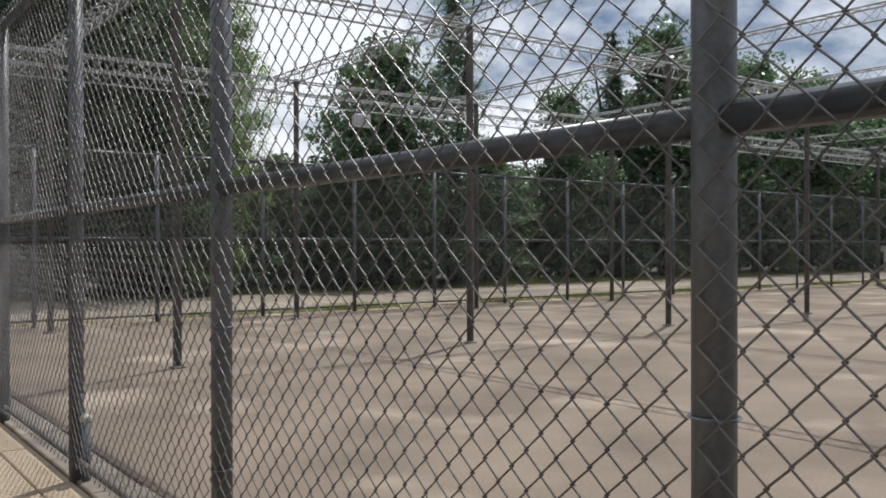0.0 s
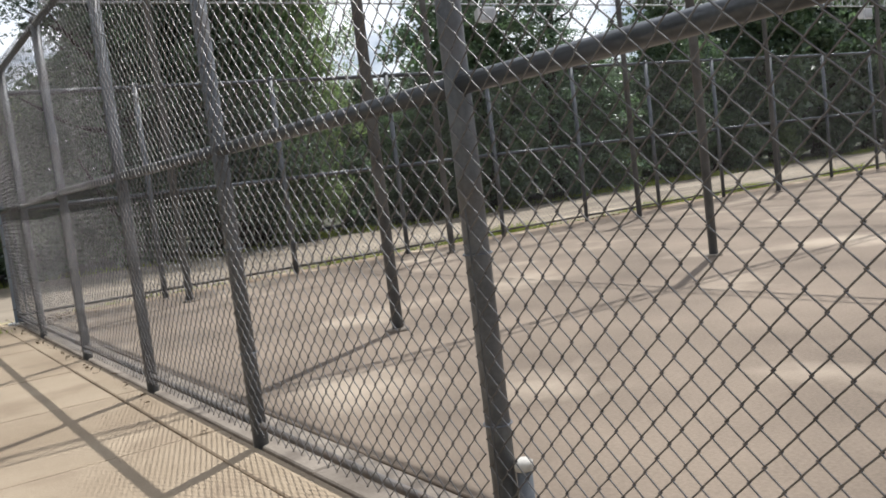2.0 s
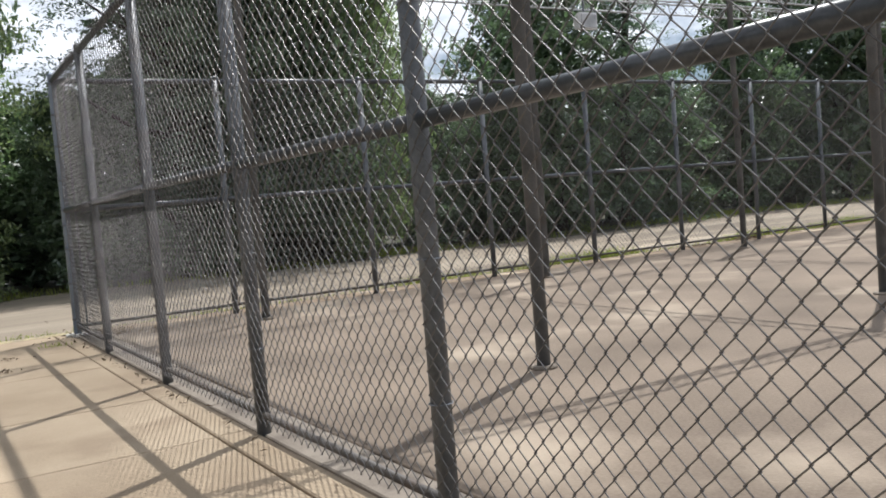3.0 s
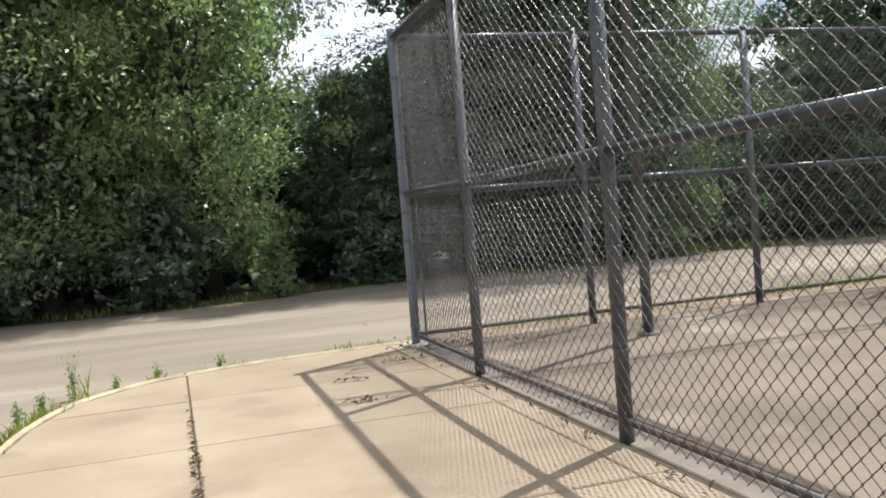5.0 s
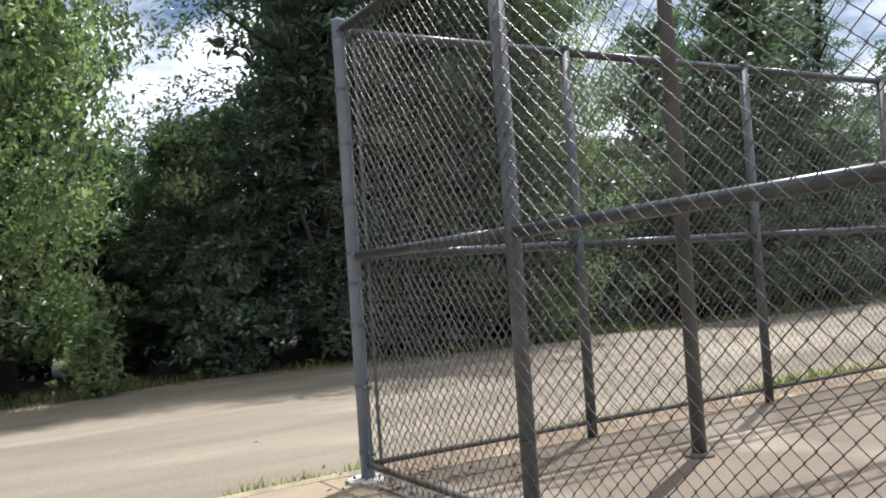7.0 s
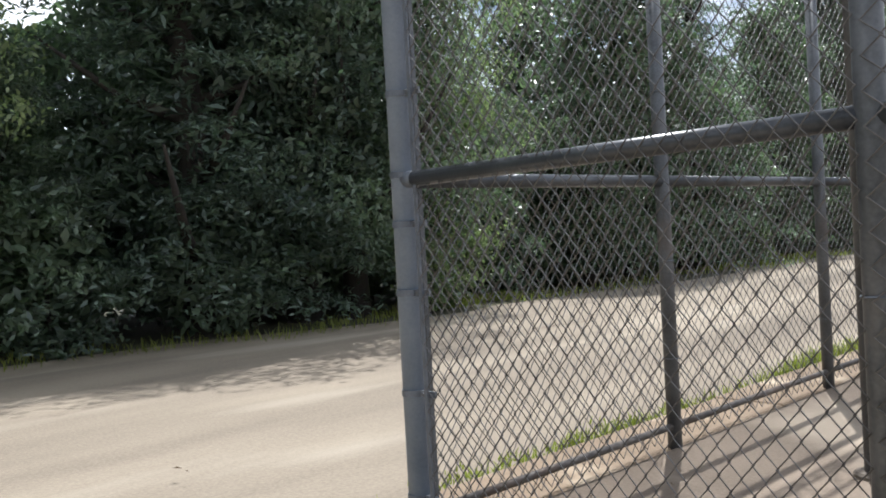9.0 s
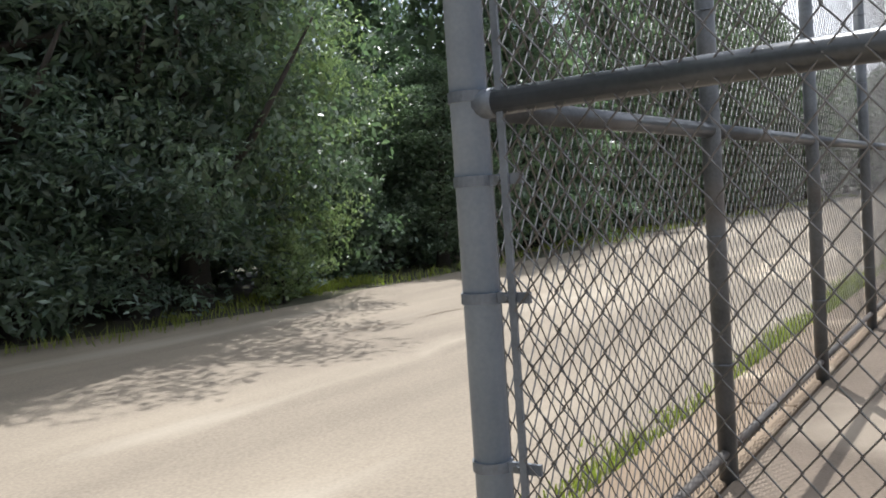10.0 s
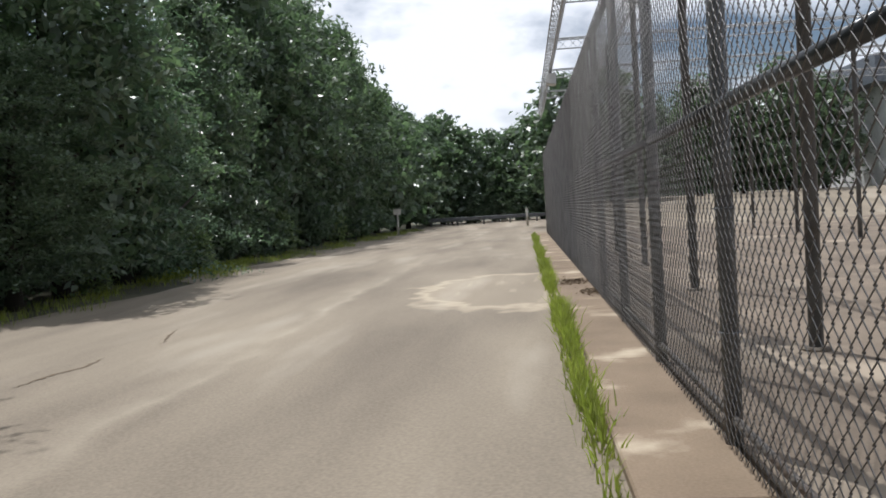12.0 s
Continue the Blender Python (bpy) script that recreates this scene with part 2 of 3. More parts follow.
def tube(points, radii, sides=8, cap=True):
    """Verts and faces of a tube along points."""
    verts, faces = [], []
    pts = [Vector(p) for p in points]
    for i, p in enumerate(pts):
        d = (pts[min(i + 1, len(pts) - 1)] - pts[max(i - 1, 0)]).normalized()
        u = d.cross(Vector((0, 1, 0)) if abs(d.y) < 0.9 else Vector((1, 0, 0))).normalized()
        v = d.cross(u)
        r = radii[i] if hasattr(radii, "__len__") else radii
        for k in range(sides):
            a = 2 * math.pi * k / sides
            verts.append(p + (u * math.cos(a) + v * math.sin(a)) * r)
    for i in range(len(pts) - 1):
        for k in range(sides):
            a, b = i * sides + k, i * sides + (k + 1) % sides
            faces.append((a, b, b + sides, a + sides))
    if cap:
        faces.append(tuple(range(sides))[::-1])
        faces.append(tuple(range((len(pts) - 1) * sides, len(pts) * sides)))
    return verts, faces


def merge(pieces):
    verts, faces = [], []
    for v, f in pieces:
        o = len(verts)
        verts += list(v)
        faces += [tuple(i + o for i in q) for q in f]
    return verts, faces


def prism(outline, z0, z1, bevel=0.006):
    bm = bmesh.new()
    vs = [bm.verts.new((x, y, z0)) for x, y in outline]
    f = bm.faces.new(vs)
    up = bmesh.ops.extrude_face_region(bm, geom=[f])
    top = [v for v in up["geom"] if isinstance(v, bmesh.types.BMVert)]
    for v in top:
        v.co.z = z1
    bmesh.ops.recalc_face_normals(bm, faces=bm.faces)
    if bevel:
        es = [e for e in bm.edges if all(abs(v.co.z - z1) < 1e-6 for v in e.verts)]
        bmesh.ops.bevel(bm, geom=es, offset=bevel, segments=1, affect="EDGES")
    return bm


def clip(poly, outline):
    """Convex clip of poly by a convex counter-clockwise outline."""
    out = list(poly)
    for i in range(len(outline)):
        a, b = outline[i], outline[(i + 1) % len(outline)]
        src, out = out, []
        side = lambda p: (b[0] - a[0]) * (p[1] - a[1]) - (b[1] - a[1]) * (p[0] - a[0])
        for j in range(len(src)):
            p, q = src[j], src[(j + 1) % len(src)]
            sp, sq = side(p), side(q)
            if sp >= 0:
                out.append(p)
            if (sp >= 0) != (sq >= 0):
                k = sp / (sp - sq)
                out.append((p[0] + (q[0] - p[0]) * k, p[1] + (q[1] - p[1]) * k))
        if not out:
            return []
    return out


# ---- ground ----
GROUND_Z = -0.06
ground = tagged(part("ground", raw("ground", [(-600, -600, GROUND_Z), (600, -600, GROUND_Z), (600, 600, GROUND_Z), (-600, 600, GROUND_Z)], [(0, 1, 2, 3)], M_EARTH)),
                "dark leaf-strewn earth under the trees", "ground", kind="structure")

ROAD_Z = -0.05
rnd = random.Random(4)
edge = []
for i in range(130):
    x = -45 + i
    y = 7.6 + 0.9 * math.exp(-((x - 2.5) / 3.5) ** 2) + 0.25 * math.sin(x * 0.7) + 0.3 * rnd.random()
    if x > 17:
        y += 0.5
    edge.append((x, y))
rv = [(x, y, ROAD_Z) for x, y in edge] + [(x, -45, ROAD_Z) for x, y in edge]
n_e = len(edge)
road = tagged(part("road", raw("road", rv, [(i, i + n_e, i + 1 + n_e, i + 1) for i in range(n_e - 1)], M_ASPHALT)),
              "pale sun-bleached dusty asphalt road with stains", "road", kind="structure")

yard = tagged(part("yard_floor", bm_mesh("yard_floor", prism([(0.29, -34), (34.5, -34), (34.5, -0.02), (0.29, -0.02)], -0.2, -0.002), M_YARD)),
              "tan dusty concrete floor of the fenced yard", "floor", kind="structure")

def crack(x0, y0, x1, y1, width, seed):
    """A ragged dark crack in the asphalt, a thin ribbon just over it."""
    r = random.Random(seed)
    n = 26
    v, f = [], []
    wob = 0.0
    for i in range(n + 1):
        t = i / n
        wob += r.uniform(-0.03, 0.03)
        w = width * math.sin(math.pi * min(0.98, max(0.02, t))) * r.uniform(0.3, 1.0)
        x, y = x0 + (x1 - x0) * t, y0 + (y1 - y0) * t + wob
        v += [(x, y - w, ROAD_Z + 0.004), (x, y + w, ROAD_Z + 0.004)]
    f = [(2 * i, 2 * i + 2, 2 * i + 3, 2 * i + 1) for i in range(n)]
    part("crack", raw("crack", v, f, M_DRY), road, None, "ragged dirt-filled crack")


crack(6.3, 4.85, 7.7, 4.75, 0.035, 1)
crack(5.2, 5.0, 6.2, 4.9, 0.02, 2)
crack(8.4, 4.6, 9.6, 4.75, 0.02, 3)

# ---- sidewalk beside the fence ----
KERB_LINE = [(0.1, 0.31), (-0.5, 0.31), (-1.53, 0.22), (-2.2, 0.02), (-2.62, -0.22), (-3.09, -0.78), (-3.33, -1.55), (-3.42, -2.4), (-3.45, -3.6), (-3.45, -5.0), (-3.45, -6.5), (-3.45, -8.0), (-3.45, -9.5)] + [(-3.45, -11.5 - 2 * k) for k in range(10)]
sidewalk = tagged(empty("sidewalk"), "tan concrete sidewalk slabs with a rounded corner", "sidewalk", kind="structure")
KW = 0.048


def smooth_line(pts, step=0.12):
    out = []
    for i in range(len(pts) - 1):
        p0, p1, p2, p3 = (Vector(pts[max(0, min(len(pts) - 1, j))]) for j in (i - 1, i, i + 1, i + 2))
        n = max(1, int((p2 - p1).length / step)) if (p2 - p1).length < 3 else 6
        for k in range(n):
            t = k / n
            out.append(tuple(0.5 * (2 * p1 + (p2 - p0) * t + (2 * p0 - 5 * p1 + 4 * p2 - p3) * t * t + (3 * p1 - p0 - 3 * p2 + p3) * t ** 3)))
    return out + [tuple(pts[-1])]


kerb_pts = smooth_line(KERB_LINE)
inner = []
for i, p in enumerate(kerb_pts):
    d = (Vector(kerb_pts[min(i + 1, len(kerb_pts) - 1)]) - Vector(kerb_pts[max(i - 1, 0)])).normalized()
    inner.append((p[0] - d.y * KW, p[1] + d.x * KW))
slab_outline = [(0.15, -29.5), (0.15, 0.262), (-0.5, 0.262), (-1.519, 0.172), (-2.178, -0.028), (-2.59, -0.258), (-3.05, -0.802), (-3.282, -1.559), (-3.372, -2.4), (-3.402, -3.6), (-3.402, -29.5)]
xs, ys = [-3.6, -2.19, -0.23, -0.02], [0.5, -1.29, -2.81, -4.69, -6.15, -7.81] + [-7.81 - 1.63 * k for k in range(1, 15)]
for i in range(len(xs) - 1):
    for j in range(len(ys) - 1):
        g = 0.006
        r = [(xs[i] + g, ys[j + 1] + g), (xs[i + 1] - g, ys[j + 1] + g), (xs[i + 1] - g, ys[j] - g), (xs[i] + g, ys[j] - g)]
        c = clip(r, slab_outline)
        if len(c) > 2:
            part("slab", bm_mesh("slab", prism(c, -0.15, 0.003 * math.sin(i * 3 + j * 5), 0.008), M_SLAB), sidewalk)
part("joint_bed", raw("joint_bed", [(x, y, -0.02) for x, y in slab_outline], [tuple(range(len(slab_outline)))], M_DRY), sidewalk, label="dirt in the slab joints")
# the kerb: a rounded section swept along its line
prof = [(0.0, -0.15), (0.0, 0.0), (0.02, 0.022), (KW - 0.02, 0.022), (KW, 0.0), (KW, -0.15)]
kv, kf = [], []
for i, p in enumerate(kerb_pts):
    q = inner[i]
    for s, z in prof:
        t = s / KW
        kv.append((p[0] + (q[0] - p[0]) * t * 0.93, p[1] + (q[1] - p[1]) * t * 0.93, z))
np_ = len(prof)
for i in range(len(kerb_pts) - 1):
    for k in range(np_ - 1):
        kf.append((i * np_ + k, i * np_ + k + 1, (i + 1) * np_ + k + 1, (i + 1) * np_ + k))
tagged(part("kerb", raw("kerb", kv, kf, M_KERB)), "concrete kerb with worn faded yellow paint", "kerb", kind="structure")

footing = tagged(empty("footing_strip"), "pale dusty concrete footing strip under the fence", "footing", kind="structure")
for k in range(16):
    y1, y0 = 0.26 - 1.85 * k, 0.26 - 1.85 * (k + 1)
    part("slab", bm_mesh("footing_slab", prism([(-0.012, y0 + 0.004), (0.27 + 0.012 * math.sin(k * 2.3), y0 + 0.004), (0.27 + 0.012 * math.sin(k * 2.3 + 1), y1 - 0.004), (-0.012, y1 - 0.004)], -0.15, 0.004 + 0.003 * math.sin(k * 1.9), 0.008), M_FOOTING), footing)

strip = tagged(empty("concrete_strip"), "narrow stained concrete strip along the fence foot", "pavement", kind="structure")
for k in range(12):
    x0, x1 = 0.29 + 3.0 * k, 0.29 + 3.0 * (k + 1)
    w = 0.50 + 0.02 * math.sin(k * 2.1)
    part("slab", bm_mesh("strip_slab", prism([(x0 + 0.006, 0.0), (x1 - 0.006, 0.0), (x1 - 0.006, w), (x0 + 0.006, w)], -0.15, -0.004 + 0.004 * math.sin(k * 1.7), 0.01), M_STRIP), strip)

# ---- chain-link fence ----
BAY, TOP_Z, MID_Z, LOW_Z, DIA = 2.13, 3.05, 1.50, 0.115, 0.0895


def fabric(width, z0, z1, sides):
    """Woven zigzag wires of one bay, near the plane y = 0: each straight length is a round tube that passes over or under its neighbour at the crossings."""
    half, r = DIA / 2, 0.0024
    count, rows = int(width / half), int((z1 - z0) / half)
    rng = random.Random(6)
    turns = [(math.cos(2 * math.pi * c / sides) * r, math.sin(2 * math.pi * c / sides) * r) for c in range(sides)]
    verts, faces = [], []
    for i in range(count):
        knots = []
        for k in range(rows + 1):
            sgn = 1 if (k + i) % 2 else -1
            knots.append(((i + (sgn + 1) // 2) * half + sgn * 0.0012 + rng.uniform(-0.0012, 0.0012), sgn * 0.0028, z0 + k * half))
        for (xa, ya, za), (xb, yb, zb) in zip(knots, knots[1:]):
            n = math.hypot(xb - xa, zb - za)
            dx, dz = (xb - xa) / n, (zb - za) / n
            base = len(verts)
            for x, y, z, e in ((xa, ya, za, -r), (xb, yb, zb, r)):
                verts += [(x + dx * e + a * dz, y + b, z + dz * e - a * dx) for a, b in turns]
            faces += [(base + c, base + (c + 1) % sides, base + (c + 1) % sides + sides, base + c + sides) for c in range(sides)]
    return verts, faces


ME_FABRIC = raw("mesh_panel", *fabric(BAY, 0.02, TOP_Z + 0.04, 5), M_WIRE, True)
ME_FABRIC_FAR = raw("mesh_panel_far", *fabric(BAY, 0.02, TOP_Z + 0.04, 3), M_WIRE, True)


def post_mesh(name, r, h, material, dome=True, sides=16):
    pts = [(0, 0, -0.15), (0, 0, h)]
    rad = [r, r]
    if dome:
        pts += [(0, 0, h + 0.004), (0, 0, h + 0.02), (0, 0, h + r * 0.55), (0, 0, h + r * 0.8)]
        rad += [r * 1.1, r * 1.1, r * 0.75, r * 0.2]
    v, f = tube(pts, rad, sides)
    me = raw(name, v, f, material, True)
    return me


ME_POST = post_mesh("post", 0.041, TOP_Z + 0.0, M_POST, False)
ME_CAP = raw("cap", *tube([(0, 0, -0.02), (0, 0, 0.012), (0, 0, 0.03), (0, 0, 0.042)], [0.0445, 0.0445, 0.032, 0.008], 16), M_RAIL, True)
ME_CORNER = post_mesh("corner_post", 0.045, TOP_Z + 0.03, M_CORNER, sides=24)
ME_RAIL = raw("rail", *tube([(0, 0, 0), (BAY, 0, 0)], 0.032, 14), M_RAIL, True)
ME_LOW = raw("bottom_rail", *tube([(0, 0, 0), (BAY, 0, 0)], 0.020, 10), M_LOW, True)
ME_TIE = raw("tie_wire", *tube([(0.047 * math.cos(a), 0.047 * math.sin(a), 0) for a in [k * math.pi / 5 for k in range(11)]], 0.003, 4), M_BAND)


def clamp_mesh():
    """A steel band round the corner post with its bolted ear."""
    bm = bmesh.new()
    ring = []
    for k in range(24):
        a = 2 * math.pi * k / 24
        ring.append([bm.verts.new((math.cos(a) * r, math.sin(a) * r, z)) for r, z in ((0.0452, -0.013), (0.0495, -0.013), (0.0495, 0.013), (0.0452, 0.013))])
    for k in range(24):
        p, q = ring[k], ring[(k + 1) % 24]
        for j in range(4):
            bm.faces.new((p[j], q[j], q[(j + 1) % 4], p[(j + 1) % 4]))
    bmesh.ops.create_cube(bm, size=1.0, matrix=Matrix.LocRotScale((0.088, -0.003, 0), None, (0.096, 0.011, 0.026)))
    return bm_mesh("band", bm, M_BAND)


ME_BAND = clamp_mesh()
bolt_bm = bmesh.new()
bmesh.ops.create_cone(bolt_bm, cap_ends=True, segments=6, radius1=0.009, radius2=0.009, depth=0.034, matrix=pose(0, 0, 0, 90))
ME_BOLT = bm_mesh("bolt", bolt_bm, M_POST)


ME_CUP = raw("rail_cup", *tube([(0.036, 0, 0), (0.082, 0, 0), (0.085, 0, 0)], [0.0355, 0.0355, 0.033], 14), M_BAND, True)


def fence(name, label, angle, stations, heights, side):
    """A straight run from the corner: posts at the stations, three rails, woven fabric on one face."""
    f = tagged(empty(name), label, "fence", group="yard fence")
    f.matrix_basis = pose(0, 0, 0, 0, 0, angle)
    for k, s in enumerate(stations):
        if k:
            po = part("post", ME_POST, f, pose(s, 0, heights[k] - MID_Z))
            part("cap", ME_CAP, po, pose(0, 0, TOP_Z), "domed steel cap")
            for z in (0.5, 1.05, 2.0, 2.55):
                part("tie_wire", ME_TIE, f, pose(s, 0, z))
        if k < len(stations) - 1:
            w, h0, h1 = stations[k + 1] - s, heights[k], heights[k + 1]
            tilt = Matrix.Rotation(-math.atan2(h1 - h0, w), 4, "Y") @ Matrix.Diagonal((w / BAY, 1, 1, 1))
            part("mid_rail", ME_RAIL, f, pose(s, 0, h0) @ tilt, "round galvanised middle rail")
            part("top_rail", ME_RAIL, f, pose(s, 0, h0 + TOP_Z - 0.03 - MID_Z) @ tilt)
            if k == 0:
                for z in (h0, h0 + TOP_Z - 0.03 - MID_Z):
                    part("rail_cup", ME_CUP, f, pose(s, 0, z), "pressed steel rail end cup")
            part("bottom_rail", ME_LOW, f, pose(s, 0, LOW_Z) @ Matrix.Diagonal((w / BAY, 1, 1, 1)))
            gap = 0.11 if k == 0 else 0.0        # the first bay hangs from a tension bar beside the corner post
            part("mesh_panel", ME_FABRIC if s < 16.5 and k < 7 + (side < 0) else ME_FABRIC_FAR, f, pose(s + gap, side * (0.015 if gap else 0.046), 0.5 * (h0 + h1) - MID_Z, 0, 0, side * 0.97 if gap else 0) @ Matrix.Diagonal(((w - gap) / BAY, 1, 1, 1)), "woven galvanised diamond wire mesh")
    return f


# side A runs along x = 0 towards -y, side B along y = 0 towards +x
ST_A = [0, 1.85, 4.15, 6.31, 8.34, 10.49, 12.63, 14.88] + [14.88 + 2.14 * k for k in range(1, 8)]
HT_A = [1.50, 1.515, 1.551, 1.558, 1.565, 1.576, 1.586] + [1.586] * 8
ST_B = [0, 1.945, 4.02, 6.10] + [6.10 + 2.09 * k for k in range(1, 15)]
fence_a = fence("chain_link_fence", "tall weathered galvanised chain-link fence beside the sidewalk", -90, ST_A, HT_A, -1)
fence_b = fence("chain_link_fence", "tall galvanised chain-link fence along the road", 0, ST_B, [1.50] * len(ST_B), 1)

corner = tagged(empty("corner_post", (0, -0.009, 0)), "thick grey steel corner post with dark clamping bands", "fence post")
part("shaft", ME_CORNER, corner)
for z in (0.20, 0.63, 1.04, 1.32, 1.52, 1.85, 2.25, 2.62, 2.98):
    ba = part("band", ME_BAND, corner, pose(0, 0, z, 0, 0, -90))
    part("bolt", ME_BOLT, ba, pose(0.075, -0.003, 0))
part("tension_bar", bm_mesh("tension_bar", prism([(0.105, 0.019), (0.127, 0.019), (0.127, 0.027), (0.105, 0.027)], 0.04, 3.0, 0), M_POST), corner)
part("tension_bar", bm_mesh("tension_bar", prism([(-0.019, -0.103), (-0.010, -0.103), (-0.010, -0.085), (-0.019, -0.085)], 0.04, 3.0, 0), M_BAND), corner)
tagged(part("post_footing", bm_mesh("post_footing", prism([(0.22 * math.cos(a) * (1 + 0.1 * math.sin(a * 3)) * 0.6, 0.22 * math.sin(a) * 0.6, ) for a in [k * math.pi / 8 for k in range(16)]], -0.1, 0.03, 0.015), M_FOOT)),
       "pale concrete footing at the corner post", "footing")

copy_thing(corner, pose(ST_B[-1], 0, 0)).scale = (0.9, 0.9, 0.98)
stub = tagged(empty("pipe_stub", (0.035, -10.555, 0)), "short grey pipe stub with a white cap at the fence foot", "pipe")
part("pipe", raw("pipe", *tube([(0, 0, -0.1), (0, 0, 0.35)], 0.026, 14), M_POST, True), stub)
part("cap", raw("cap", *tube([(0, 0, 0.35), (0, 0, 0.375), (0, 0, 0.385)], [0.031, 0.031, 0.02], 14), M_FOOT, True), stub, None, "white cap")
part("tension_bar", bm_mesh("tension_bar", prism([(10.522, -0.053), (10.526, -0.053), (10.526, -0.049), (10.522, -0.049)], 0.04, 1.2, 0), M_RAIL), fence_a, None, "bright thin tension bar")

# ---- tall yard posts and the lattice beams on them ----
PX, PY, BEAM_Z = [2.15, 6.36, 10.7, 15.0, 19.4, 23.7, 28.1], [-1.08, -6.2, -17.0], 4.35
ME_TALL = post_mesh("shaft", 0.05, BEAM_Z + 0.12, M_POST)
ME_FOOT = bm_mesh("footing", prism([(0.10 * math.cos(k * math.pi / 7), 0.10 * math.sin(k * math.pi / 7)) for k in range(14)], -0.1, 0.025, 0.012), M_FOOTING)
tall = tagged(empty("yard_post"), "tall grey steel post on a small concrete footing", "post", group="yard posts")
part("shaft", ME_TALL, tall)
part("footing", ME_FOOT, tall, None, "low round concrete footing")
first_post = True
for x in PX:
    for y in PY:
        px = x - (0.19 if x < 3 else 0.08) * (y > -2)     # the row beside the road stands slightly west
        if first_post:
            tall.matrix_basis = pose(px, y, 0)
            first_post = False
        else:
            copy_thing(tall, pose(px, y, 0))


def lattice_beam(length, label):
    """Three chords in a triangle with a zigzag lacing on each face, along +x."""
    b = tagged(empty("lattice_beam"), label, "beam", group="overhead lattice beams")
    chords = [(-0.10, 0.10), (0.10, 0.10), (0.0, -0.11)]
    for y, z in chords:
        part("chord", raw("chord", *tube([(0, y, z), (length, y, z)], 0.015, 7), M_TRUSS, True), b)
    n = int(length / 0.2)
    for (ya, za), (yb, zb) in zip(chords, chords[1:] + chords[:1]):
        pts = [(k * length / n, yb if k % 2 else ya, zb if k % 2 else za) for k in range(n + 1)]
        part("lacing", raw("lacing", *tube(pts, 0.0075, 4), M_TRUSS), b)
    return b


bx = lattice_beam(32.0, "light galvanised lattice beam spanning the yard posts")
bx.matrix_basis = pose(0.6, PY[0], BEAM_Z)
for y in PY[1:]:
    copy_thing(bx, pose(0.6, y, BEAM_Z))
edge_beam = lattice_beam(31.0, "light galvanised lattice beam above the road-side fence")
edge_beam.matrix_basis = pose(0.9, 0.12, BEAM_Z)
by = lattice_beam(18.2, "light galvanised lattice beam spanning the yard posts")
by.matrix_basis = pose(PX[0], -18.05, BEAM_Z + 0.23, 0, 0, 90)
for x in PX[1:]:
    copy_thing(by, pose(x, -18.05, BEAM_Z + 0.23, 0, 0, 90))


def floodlight():
    f = tagged(empty("floodlight"), "pale boxy floodlight hung below a lattice beam", "floodlight", group="floodlights")
    bm = bmesh.new()
    bmesh.ops.create_cube(bm, size=1.0, matrix=Matrix.Diagonal((0.42, 0.22, 0.30, 1)))
    for v in bm.verts:
        if v.co.y > 0:
            v.co.x *= 0.7
            v.co.z *= 0.7
    bmesh.ops.bevel(bm, geom=bm.edges[:], offset=0.02, segments=2, affect="EDGES")
    ho = part("housing", bm_mesh("housing", bm, M_BOX), f)
    part("lens", bm_mesh("lens", prism([(-0.16, -0.122), (0.16, -0.122), (0.16, -0.112), (-0.16, -0.112)], -0.11, 0.11, 0.004), M_TRUSS), ho, None, "flat pale lens")
    part("bracket", raw("bracket", *tube([(0, 0, 0.15), (0, 0, 0.42)], 0.02, 8), M_POST), f)
    return f


fl = floodlight()
fl.matrix_basis = pose(8.4, 0.1, 4.03)
copy_thing(fl, pose(20.85, 0.1, 4.03))


# ---- rising ground and a building beyond the yard ----
bank = []
for i in range(9):
    u = i / 8
    bank.append((35.5 + 9 * u, 1.15 * u * u * (3 - 2 * u) + GROUND_Z - 0.01))
bank += [(70, 1.2)]
bv = [(x, y, z) for x, z in bank for y in (-1.2, -44)]
tagged(part("bank", raw("bank", bv, [(2 * i, 2 * i + 1, 2 * i + 3, 2 * i + 2) for i in range(len(bank) - 1)], M_ASPHALT)), "tan sunlit bank rising beyond the yard", "bank", kind="structure")
house = tagged(empty("building", (46, -17.5, 1.0)), "pale low building with a dark overhanging roof", "building")
part("wall", bm_mesh("wall", prism([(0, -20), (12, -20), (12, 0), (0, 0)], -0.3, 5.2, 0), M_BOX), house)
part("roof", bm_mesh("roof", prism([(-0.9, -21), (13, -21), (13, 0.9), (-0.9, 0.9)], 5.2, 6.6, 0.05), M_BAND), house)

# ---- trees ----
def leaves(centres, sizes, rng, flat=0.0, slim=0.45):
    """Quads at centres with random turns; returns verts and faces as arrays."""
    n = len(centres)
    d = rng.normal(size=(n, 3))
    d[:, 2] += flat
    d /= np.linalg.norm(d, axis=1)[:, None]
    e = np.cross(d, rng.normal(size=(n, 3)))
    e /= np.linalg.norm(e, axis=1)[:, None]
    g = np.cross(d, e)
    s = sizes[:, None]
    bend = d * s * 0.25
    v = np.stack([centres - e * s, centres - g * s * slim + bend, centres + e * s, centres + g * s * slim + bend], 1).reshape(-1, 3)
    f = np.arange(n * 4).reshape(n, 4)
    return v, f


